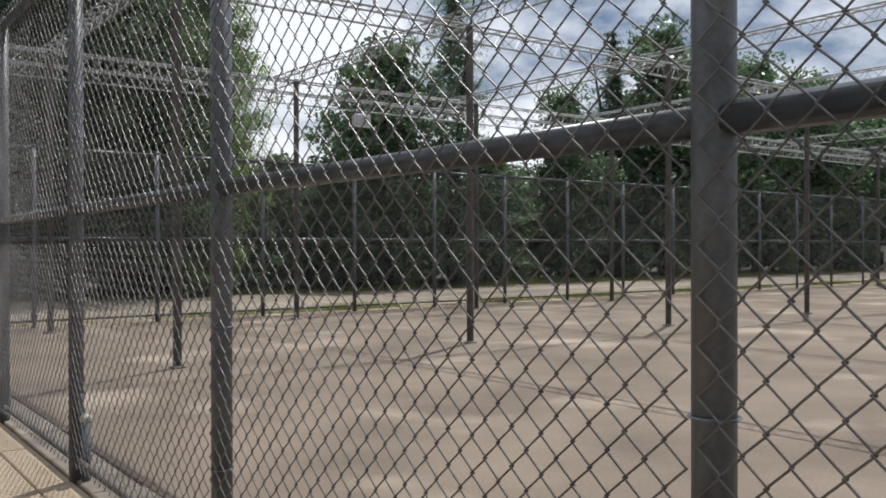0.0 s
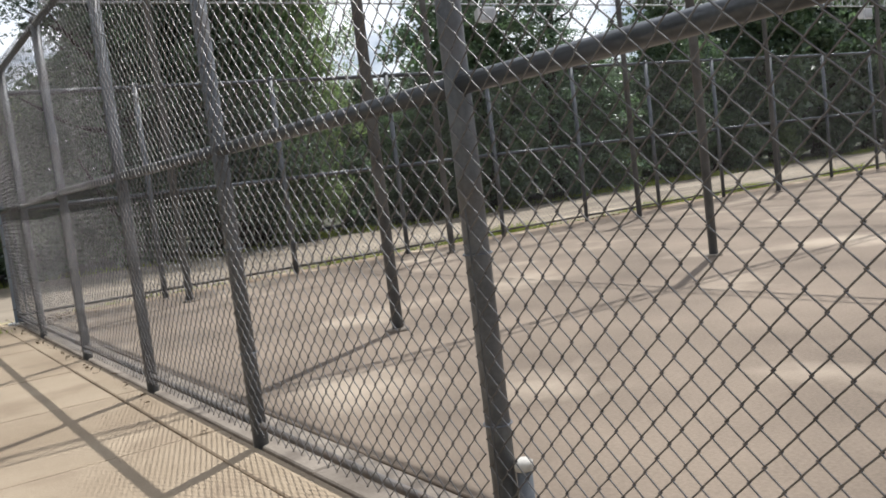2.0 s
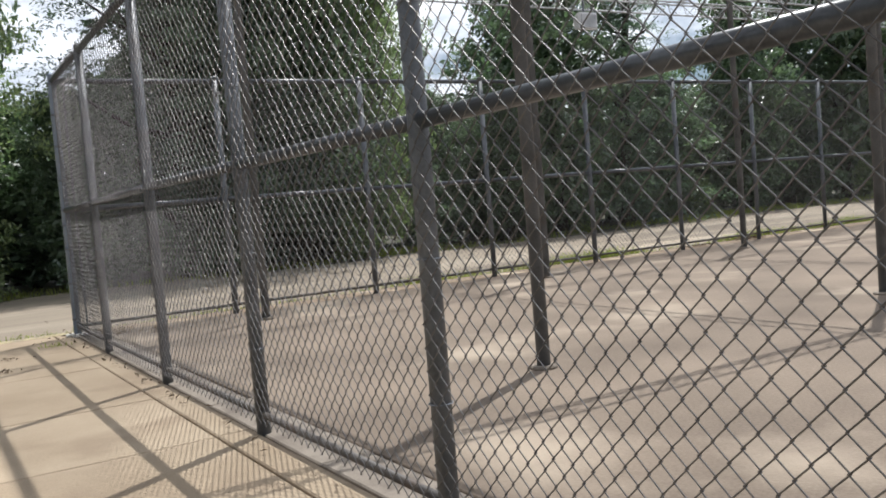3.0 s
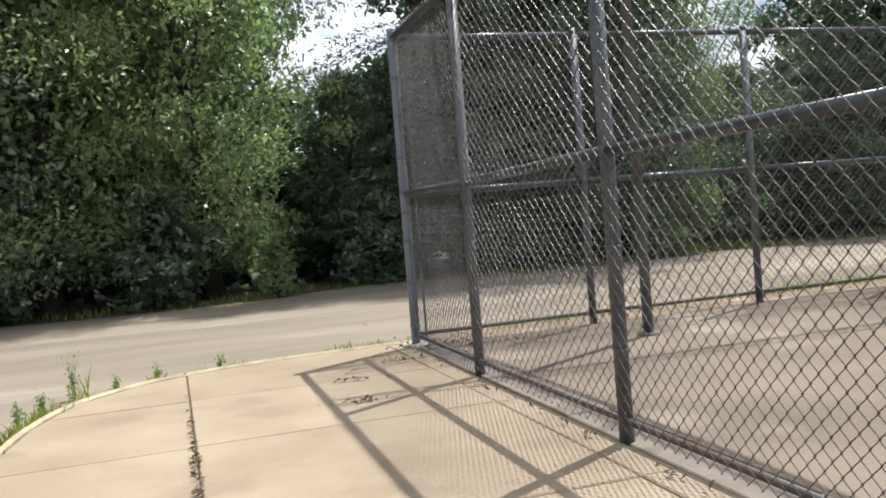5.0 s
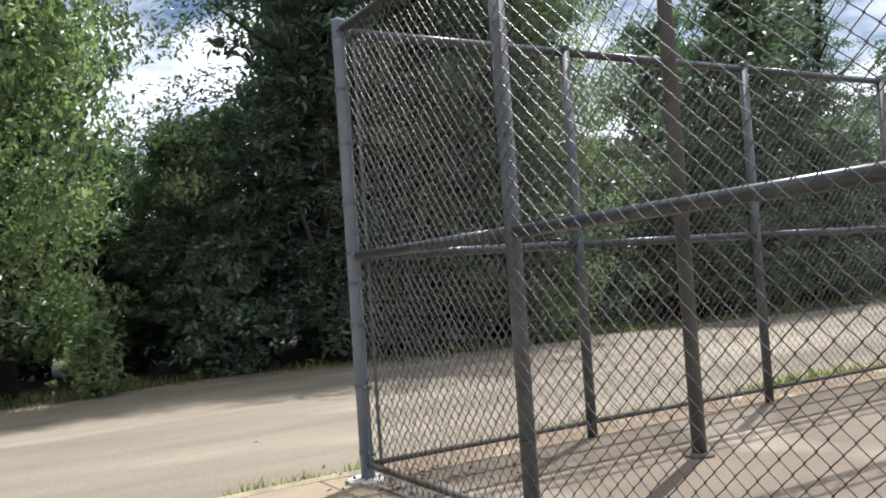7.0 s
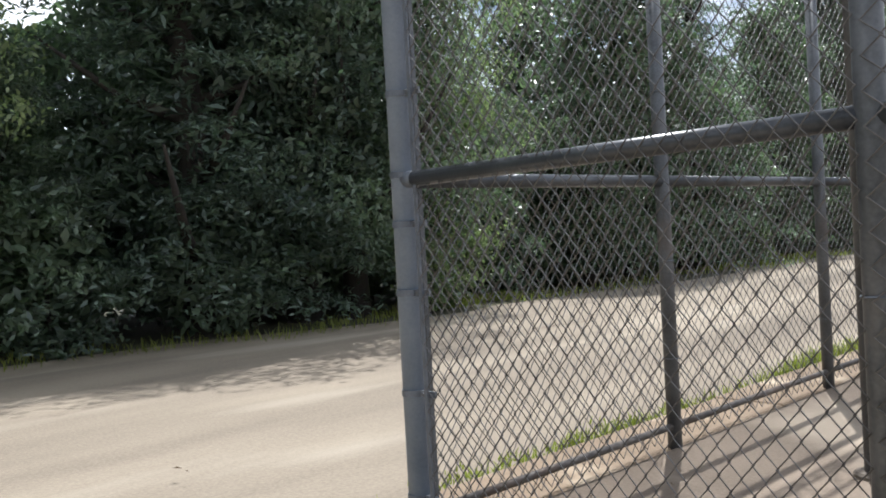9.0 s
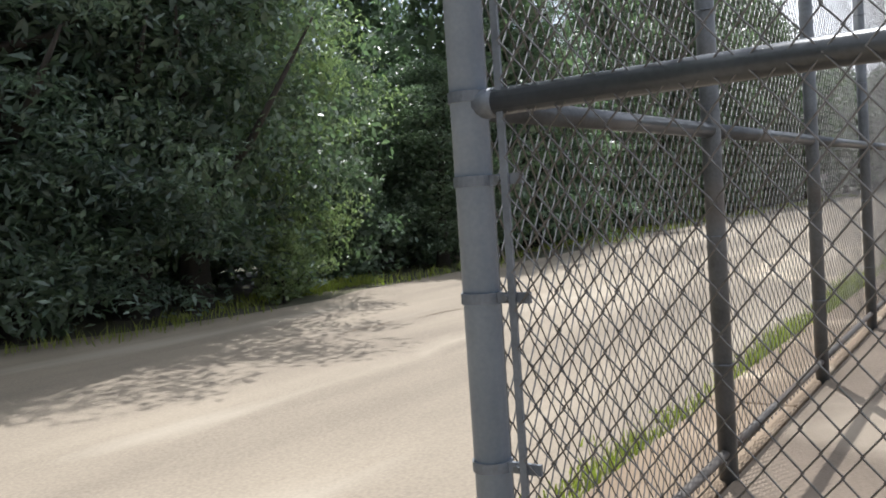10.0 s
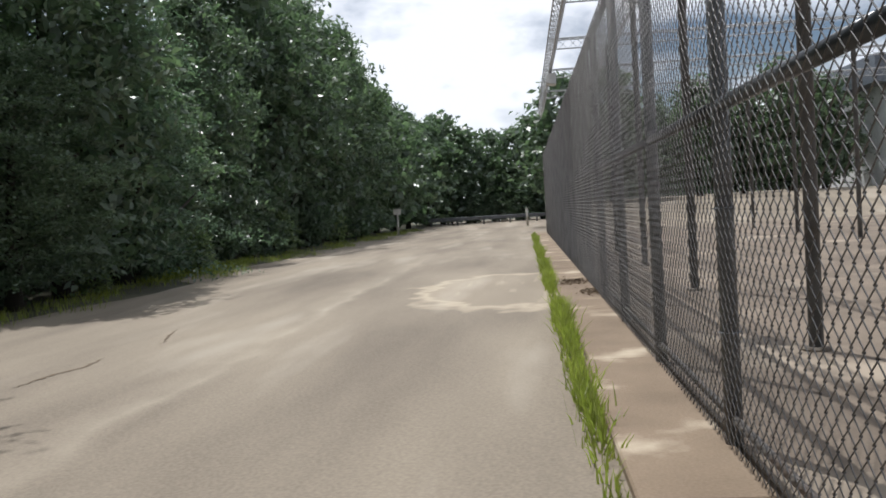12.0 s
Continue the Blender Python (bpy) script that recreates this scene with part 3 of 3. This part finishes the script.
def limb_set(height, r0, rng, n_limbs, spread, low):
    """A tapered, slightly bent trunk with forked limbs."""
    bend = rng.normal(size=2) * 0.05 * height
    line = [Vector((bend[0] * t * t, bend[1] * t * t, -0.15 + (height * 0.92 + 0.15) * t)) for t in np.linspace(0, 1, 9)]
    pieces = [tube(line, [r0 * (1 - 0.9 * i / 8) * (1.35 if i == 0 else 1) for i in range(9)], 9)]
    ends = []
    for k in range(n_limbs):
        t = low + (0.95 - low) * (k + rng.random()) / n_limbs
        i = min(7, int(t * 8))
        p = line[i].lerp(line[i + 1], t * 8 - i)
        a = k * 2.4 + rng.random()
        reach = spread * (1.05 - 0.75 * t) * (0.7 + 0.5 * rng.random())
        out = Vector((math.cos(a), math.sin(a), 0.45 + 0.4 * rng.random()))
        pts = [p, p + out * reach * 0.5 + Vector((0, 0, -0.05)), p + out * reach + Vector((0, 0, 0.12 * reach))]
        r = r0 * (1 - 0.9 * t) * 0.5
        pieces.append(tube(pts, [r, r * 0.6, r * 0.15], 6))
        ends += [pts[1], pts[2]]
    return merge(pieces), ends


def tree(name, label, category, height, spread, low, material, seed, n=7000, leaf=0.13, conifer=False, group="roadside trees", clumps=190):
    rng = np.random.default_rng(seed)
    t = tagged(empty(name), label, category, group=group)
    (tv, tf), ends = limb_set(height, 0.028 * height * (0.6 if conifer else 0.75), rng, 26 if conifer else 16, spread * 0.7, low)
    part("trunk", raw("trunk", tv, tf, M_BARK, True), t)
    cs, ss = [], []
    if conifer:
        tiers = 30
        for k in range(tiers):
            z = height * (low + (1 - low) * k / tiers)
            r = spread * (1 - (k / tiers)) ** 0.8 * (0.75 + 0.5 * rng.random()) + 0.1
            m = 4 + int(8 * (1 - k / tiers))
            for b in range(m):
                a = rng.random() * 6.283
                rr = r * (0.65 + 0.5 * rng.random())
                c = max(12, int(n / (tiers * 8)))
                u = rng.random(c) ** 0.6
                width = 0.07 + 0.22 * u
                px = np.stack([np.cos(a) * rr * u, np.sin(a) * rr * u, z + 0.06 * rr * u - 0.30 * rr * u * u], 1)
                px += rng.normal(size=(c, 3)) * np.stack([width, width, width * 0.26], 1) * 0.7
                cs.append(px)
                ss.append(leaf * (0.6 + 0.7 * rng.random(c)))
    else:
        for k in range(clumps):
            if k < len(ends):
                c0 = np.array(ends[k])
            else:
                z = low + (1 - low) * rng.random() ** 0.9
                prof_r = spread * (math.sin(math.pi * min(1, 0.14 + 0.84 * (z - low) / (1 - low))) ** 0.6)
                a = rng.random() * 6.283
                rr = prof_r * (0.45 + 0.6 * rng.random())
                c0 = np.array((math.cos(a) * rr, math.sin(a) * rr, z * height))
            cr = spread * (0.12 + 0.16 * rng.random())
            m = int(n / clumps)
            d = rng.normal(size=(m, 3))
            d /= np.linalg.norm(d, axis=1)[:, None]
            cs.append(c0 + d * cr * (rng.random((m, 1)) ** 0.4) * np.array((1.1, 1.1, 0.62)))
            ss.append(leaf * (0.55 + 0.8 * rng.random(m)))
    k = n // 5                                   # larger inner leaves close the crown
    u = rng.random(k)
    zz = low + (0.96 - low) * u
    rr = spread * (0.55 * (1 - u) ** 0.8 if conifer else 0.58 * np.sin(np.pi * np.minimum(1, 0.16 + 0.80 * u)) ** 0.6) * np.sqrt(rng.random(k))
    aa = rng.random(k) * 6.283
    cs.append(np.stack([np.cos(aa) * rr, np.sin(aa) * rr, zz * height], 1))
    ss.append(leaf * ((1.4 if conifer else 1.5) + 0.8 * rng.random(k)))
    c, s = np.concatenate(cs), np.concatenate(ss)
    c[:, 2] = np.maximum(c[:, 2], 0.06)
    v, f = leaves(c, s, rng, 1.3 if conifer else 0.9, 0.3 if conifer else 0.45)
    me = bpy.data.meshes.new("crown")
    me.vertices.add(len(v))
    me.vertices.foreach_set("co", v.ravel())
    me.loops.add(len(f) * 4)
    me.loops.foreach_set("vertex_index", f.ravel())
    me.polygons.add(len(f))
    me.polygons.foreach_set("loop_start", np.arange(len(f)) * 4)
    me.polygons.foreach_set("loop_total", np.full(len(f), 4))
    me.materials.append(material)
    me.update()
    part("crown", me, t)
    return t


KINDS = {
    "a": tree("broadleaf_tree", "dense dark green broadleaf tree at the road edge", "tree", 10.0, 3.2, 0.07, M_LEAF, 11, 30000, 0.060),
    "b": tree("broadleaf_tree", "dense dark green broadleaf tree at the road edge", "tree", 10.0, 3.0, 0.10, M_LEAF, 12, 30000, 0.060),
    "s": tree("sunlit_broadleaf_tree", "light green broadleaf tree at the road edge, sunlight painted into its leaf colour", "tree", 10.0, 3.2, 0.05, M_LEAF_SUN, 13, 33000, 0.055),
    "c": tree("conifer_tree", "tall dark conifer with drooping boughs", "tree", 12.0, 2.5, 0.05, M_NEEDLE, 14, 32000, 0.052, True),
    "d": tree("conifer_tree", "tall dark conifer with drooping boughs", "tree", 12.0, 2.2, 0.10, M_NEEDLE, 15, 32000, 0.052, True),
    "e": tree("conifer_tree", "grey-green conifer with drooping boughs, sunlight painted into its needle colour", "tree", 12.0, 2.5, 0.05, M_NEEDLE_SUN, 24, 32000, 0.052, True),
    "m": tree("broadleaf_tree", "dense dark green broadleaf tree far along the road", "tree", 10.0, 3.1, 0.06, M_LEAF, 19, 8500, 0.135),
    "f": tree("distant_tree", "dense green broadleaf tree of the far woods", "tree", 8.0, 3.0, 0.05, M_LEAF, 18, 1600, 0.25, group="far woods"),
    # this shrub too wears the leaf colour with sun painted in
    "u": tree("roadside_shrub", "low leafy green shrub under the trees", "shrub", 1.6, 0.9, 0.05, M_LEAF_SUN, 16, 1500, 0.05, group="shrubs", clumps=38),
    "v": tree("roadside_shrub", "low dark leafy shrub under the trees", "shrub", 2.4, 1.5, 0.04, M_LEAF, 17, 3400, 0.07, group="shrubs", clumps=70),
}
HIGH = {"e": 12.0, "m": 10.0, "f": 8.0, "a": 10.0, "b": 10.0, "s": 10.0, "c": 12.0, "d": 12.0, "u": 1.6, "v": 2.4}
used = set()
trnd = random.Random(21)


def plant(kind, x, y, h, widen=1.0):
    k = h / HIGH[kind]
    m = Matrix.LocRotScale((x, y, GROUND_Z), Euler((0, 0, trnd.random() * 6.28)), (k * widen, k * widen, k))
    if kind not in used:
        used.add(kind)
        KINDS[kind].matrix_basis = m
        return KINDS[kind]
    t = copy_thing(KINDS[kind], Matrix())
    t.matrix_basis = m
    return t


# front row along the road, west to east
for kind, x, y, h, w in (
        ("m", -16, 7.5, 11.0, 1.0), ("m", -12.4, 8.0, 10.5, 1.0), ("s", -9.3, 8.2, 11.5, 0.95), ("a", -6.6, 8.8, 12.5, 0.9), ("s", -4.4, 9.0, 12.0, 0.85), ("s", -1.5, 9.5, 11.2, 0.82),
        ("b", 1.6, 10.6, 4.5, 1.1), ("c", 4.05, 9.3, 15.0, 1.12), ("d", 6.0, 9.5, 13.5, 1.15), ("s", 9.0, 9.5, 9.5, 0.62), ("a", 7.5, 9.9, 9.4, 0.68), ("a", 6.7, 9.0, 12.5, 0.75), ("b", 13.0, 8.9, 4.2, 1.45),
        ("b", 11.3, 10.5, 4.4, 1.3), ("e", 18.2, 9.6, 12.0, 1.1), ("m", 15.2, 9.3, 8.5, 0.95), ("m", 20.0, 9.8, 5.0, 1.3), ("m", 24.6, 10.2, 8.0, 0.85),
        ("m", 26.6, 11.4, 6.4, 1.0), ("d", 29.0, 11.6, 11.5, 1.1), ("m", 32.0, 11.0, 12.0, 0.9), ("m", 35.6, 11.2, 11.2, 0.95), ("m", 39.0, 10.8, 11.2, 0.95),
        ("m", 43.0, 10.6, 10.8, 0.95), ("m", 47.0, 10.8, 10.2, 1.0), ("f", 51.0, 10.4, 9.2, 1.0), ("f", 55.5, 10.4, 9.0, 1.0), ("f", 60.0, 10.0, 8.8, 1.0), ("f", 65.0, 9.6, 8.6, 1.0), ("f", 70, 8.6, 8.4, 1.0)):
    plant(kind, x, y, h, w)
# lower woods behind the front row
for i in range(30):
    x = -18 + i * 2.6 + trnd.uniform(-0.6, 0.6)
    plant("f", x, 13.8 + trnd.uniform(-0.8, 1.2), trnd.uniform(4.6, 5.2), 1.35)
for i in range(22):
    plant("f", -17 + i * 2.2 + trnd.uniform(-0.4, 0.4), 11.9 + trnd.uniform(-0.3, 0.5), trnd.uniform(2.4, 3.2), 1.6)
# taller trees deeper in the woods
for kind, x, y, h, w in (("m", 6.8, 13.0, 12.5, 0.85), ("m", 9.2, 12.6, 10.5, 0.75), ("m", -6.8, 12.6, 13.0, 0.95), ("m", -3.4, 13.0, 11.5, 0.8), ("m", -11.0, 12.4, 12.5, 1.0), ("m", 17.0, 13.6, 8.8, 0.85), ("m", -16.0, 12.0, 12.5, 1.0), ("m", -0.6, 12.6, 11.5, 0.5), ("f", 3.1, 13.2, 5.2, 1.0), ("m", 4.9, 11.4, 11.0, 0.68)):
    plant(kind, x, y, h, w)
# woods closing the far ends and the yard's far sides
for i in range(26):
    plant("f", 76 + trnd.uniform(-3, 3), 12 - i * 2.1, trnd.uniform(7.4, 9.4), 1.0)
for i in range(14):
    plant("f", 73 + trnd.uniform(-1, 1), 9 - i * 2.0, trnd.uniform(2.0, 3.0), 1.5)
for i in range(7):
    plant("f", 47 + trnd.uniform(-2, 2), -1.5 - i * 2.3, trnd.uniform(5.0, 7.0), 1.1).location.z = 1.1
for i in range(8):
    plant("f", -18 + i * 7.5, -52 + trnd.uniform(-2, 2), trnd.uniform(8, 10), 1.2)
for i in range(8):
    plant("f", -22 + trnd.uniform(-1.5, 1.5), 4 - i * 6.5, trnd.uniform(8, 10), 1.2)
# shrubs under the edge of the trees
for kind, x, y, h in (("u", -0.4, 8.0, 1.2), ("v", -2.4, 8.4, 2.2), ("v", -5.2, 8.2, 2.4), ("v", -8.0, 8.0, 2.4), ("v", -9.8, 8.4, 2.2), ("v", -11.4, 8.0, 2.4), ("v", -6.6, 8.8, 2.2), ("v", 1.8, 9.3, 2.2), ("v", 4.0, 9.0, 2.2), ("u", 7.6, 8.15, 1.2), ("u", 8.3, 8.5, 0.9),
                      ("v", 10.4, 9.4, 2.2), ("v", 13.0, 9.8, 2.4), ("u", 15.8, 9.0, 1.2), ("v", 18.6, 9.4, 2.2), ("u", 21.0, 9.0, 1.3), ("v", 24.4, 9.8, 2.2),
                      ("v", 28, 9.8, 2.2), ("u", 31, 9.6, 1.5), ("v", 35, 9.8, 2.2), ("u", 40, 9.6, 1.6), ("v", 46, 9.6, 2.2)):
    plant(kind, x, y, h)


# ---- small things far along the road ----
def marker(name, label, category, x, y, h, r):
    m = tagged(empty(name, (x, y, ROAD_Z)), label, category)
    part("shaft", raw("shaft", *tube([(0, 0, -0.1), (0, 0, h)], r, 10), M_FOOT, True), m)
    part("cap", raw("cap", *tube([(0, 0, h), (0, 0, h + 0.03), (0, 0, h + 0.06)], [r * 1.2, r * 1.2, r * 0.4], 10), M_FOOT, True), m)
    return m


marker("marker_post", "white marker post at the end of the grass seam", "post", 52, 0.75, 1.0, 0.07)
sign = marker("sign_post", "thin pale sign post at the road edge", "sign post", 46, 7.6, 1.3, 0.05)
part("plate", bm_mesh("plate", prism([(-0.03, -0.2), (0.0, -0.2), (0.0, 0.2), (-0.03, 0.2)], 1.1, 1.4, 0.005), M_FOOT), sign, pose(-0.05, 0, 0), "pale blank sign plate")
guard = tagged(empty("guard_rail", (66, -6, ROAD_Z)), "low pale metal guard rail across the far end of the road", "guard rail")
for k in range(8):
    part("post", raw("post", *tube([(0, 0, -0.1), (0, 0, 0.6)], 0.06, 8), M_POST, True), guard, pose(0, 2.0 * k, 0))
part("beam", bm_mesh("beam", prism([(-0.12, -0.5), (-0.07, -0.5), (-0.07, 14.5), (-0.12, 14.5)], 0.34, 0.6, 0.02), M_POST), guard)

# ---- grass and litter ----
def blades(name, label, places, category="grass"):
    """places: x, y, z, height, spread, count."""
    rng = np.random.default_rng(5)
    verts, faces = [], []
    for x, y, z, h, sp, n in places:
        for _ in range(n):
            a = rng.random() * 6.283
            bx_, by_ = x + rng.normal() * sp, y + rng.normal() * sp * 0.6
            hh = h * (0.5 + 0.8 * rng.random())
            lean = rng.normal(size=2) * 0.35 * hh
            w = 0.004 + 0.004 * rng.random()
            dx, dy = math.cos(a) * w, math.sin(a) * w
            o = len(verts)
            verts += [(bx_ - dx, by_ - dy, z), (bx_ + dx, by_ + dy, z), (bx_ + dx * 0.7 + lean[0] * 0.4, by_ + dy * 0.7 + lean[1] * 0.4, z + hh * 0.6),
                      (bx_ - dx * 0.7 + lean[0] * 0.4, by_ - dy * 0.7 + lean[1] * 0.4, z + hh * 0.6), (bx_ + lean[0], by_ + lean[1], z + hh)]
            faces += [(o, o + 1, o + 2, o + 3), (o + 3, o + 2, o + 4)]
    return tagged(part(name, raw(name, verts, faces, M_GRASS)), label, category, kind="stuff")


grnd = random.Random(8)
row = []
for k in range(330):
    x = 1.0 + k * 0.1
    d = max(0.15, min(1.0, 0.6 + 0.7 * math.sin(x * 1.3) * math.sin(x * 0.37 + 1)))
    if x < 2.9:
        d *= 0.1 if x < 1.7 else 0.3
    row.append((x, 0.57 + grnd.uniform(-0.03, 0.03), ROAD_Z, 0.12 * (0.6 + d), 0.055, int(44 * d)))
blades("grass_strip", "bright green grass growing in the seam beside the concrete strip", row)
kg = []
for i in range(0, len(kerb_pts) - 6):
    p = kerb_pts[i]
    d = grnd.random()
    if d > 0.5:
        kg.append((p[0] - 0.06, p[1] + 0.06, ROAD_Z, 0.05 + 0.06 * d, 0.06, int(34 * d)))
kg.append((-3.02, -0.38, ROAD_Z, 0.26, 0.04, 16))
blades("kerb_grass", "tufts of green grass and weeds along the kerb", kg)
vg = []
for k in range(260):
    x = -8 + k * 0.25
    vg.append((x, 8.3 + 0.5 * math.sin(x * 0.9) + grnd.uniform(-0.5, 0.6), GROUND_Z, 0.16, 0.22, 22))
for k in range(150):
    u = grnd.random()
    x, y = (8.0 + 2.4 * u, 8.55 + 0.6 * grnd.random()) if k < 60 else (18.0 + 8 * u, 8.75 + 0.9 * grnd.random())
    vg.append((x, y, GROUND_Z, 0.17, 0.16, 30))
blades("verge_grass", "uneven grass along the shaded road edge", vg)
tf_ = [(grnd.uniform(0.5, 3.4), 0.53 + abs(grnd.gauss(0, 0.11)), ROAD_Z, 0.045, 0.06, 8) for k in range(75)]
tf_ += [(-0.35, -0.75, 0.0, 0.05, 0.10, 25), (-2.2, -3.2, 0, 0.04, 0.03, 10), (-2.2, -4.2, 0, 0.04, 0.03, 10)]
blades("fence_foot_grass", "sparse yellow-green grass at the fence foot", tf_)

lr = np.random.default_rng(3)
lc = []
for x0, y0, n, sx, sy in ((12.4, 0.25, 260, 0.2, 0.12), (10.9, 0.12, 120, 0.2, 0.06), (-0.12, -4, 60, 0.03, 2.5), (0.3, -0.3, 140, 0.35, 0.2),  (-2.2, -3.6, 130, 0.012, 0.9), (-0.94, -1.42, 26, 0.10, 0.02), (-1.06, -2.25, 24, 0.11, 0.02), (-1.95, -5.1, 4, 0.02, 0.02), (0.06, -5.6, 380, 0.09, 1.7)):
    lc.append(np.stack([x0 + lr.normal(size=n) * sx, y0 + lr.normal(size=n) * sy, (0.012 if abs(y0) < 0.7 or x0 < 0 else ROAD_Z + 0.012) + 0.02 * lr.random(n)], 1))
lc = np.concatenate(lc)
lv, lf = leaves(lc, 0.012 + 0.02 * lr.random(len(lc)), lr, 2.5)
tagged(part("leaf_litter", raw("leaf_litter", lv, lf, M_DRY)), "scattered dry brown leaf litter and dirt", "leaf litter", kind="stuff")


def weed(x, y, height, stems, seed):
    """A leafy weed: thin bent stems with small leaves up their length."""
    rng = np.random.default_rng(seed)
    w = tagged(empty("weed", (x, y, ROAD_Z)), "thin leafy green weed growing at the kerb", "weed", group="kerb weeds")
    cs, ss = [], []
    for k in range(stems):
        a, lean = rng.random() * 6.283, 0.28 * height * rng.random()
        tip = np.array((math.cos(a) * lean, math.sin(a) * lean, height * (0.6 + 0.4 * rng.random())))
        pts = [(0.01 * math.cos(a), 0.01 * math.sin(a), -0.03), tuple(tip * np.array((0.3, 0.3, 0.5))), tuple(tip)]
        part("stem", raw("stem", *tube(pts, [0.0035, 0.0028, 0.0012], 5), M_GRASS, True), w)
        for u in np.linspace(0.12, 1.0, 16):
            c = tip * np.array((u * (0.2 + 0.8 * u), u * (0.2 + 0.8 * u), u))
            cs.append(c + rng.normal(size=3) * 0.022)
            ss.append(0.026 * (1.15 - 0.6 * u) * (0.7 + 0.6 * rng.random()))
    part("foliage", raw("foliage", *leaves(np.array(cs), np.array(ss), rng, 0.8, 0.42), M_LEAF_SUN), w)


for x, y, height, stems, seed in ((-3.12, -0.28, 0.44, 5, 31), (-2.45, 0.30, 0.16, 4, 32), (-2.80, 0.08, 0.13, 3, 33), (-1.86, 0.52, 0.15, 4, 34), (-3.30, -0.78, 0.18, 5, 35), (-3.42, -1.2, 0.2, 5, 36)):
    weed(x, y, height, stems, seed)
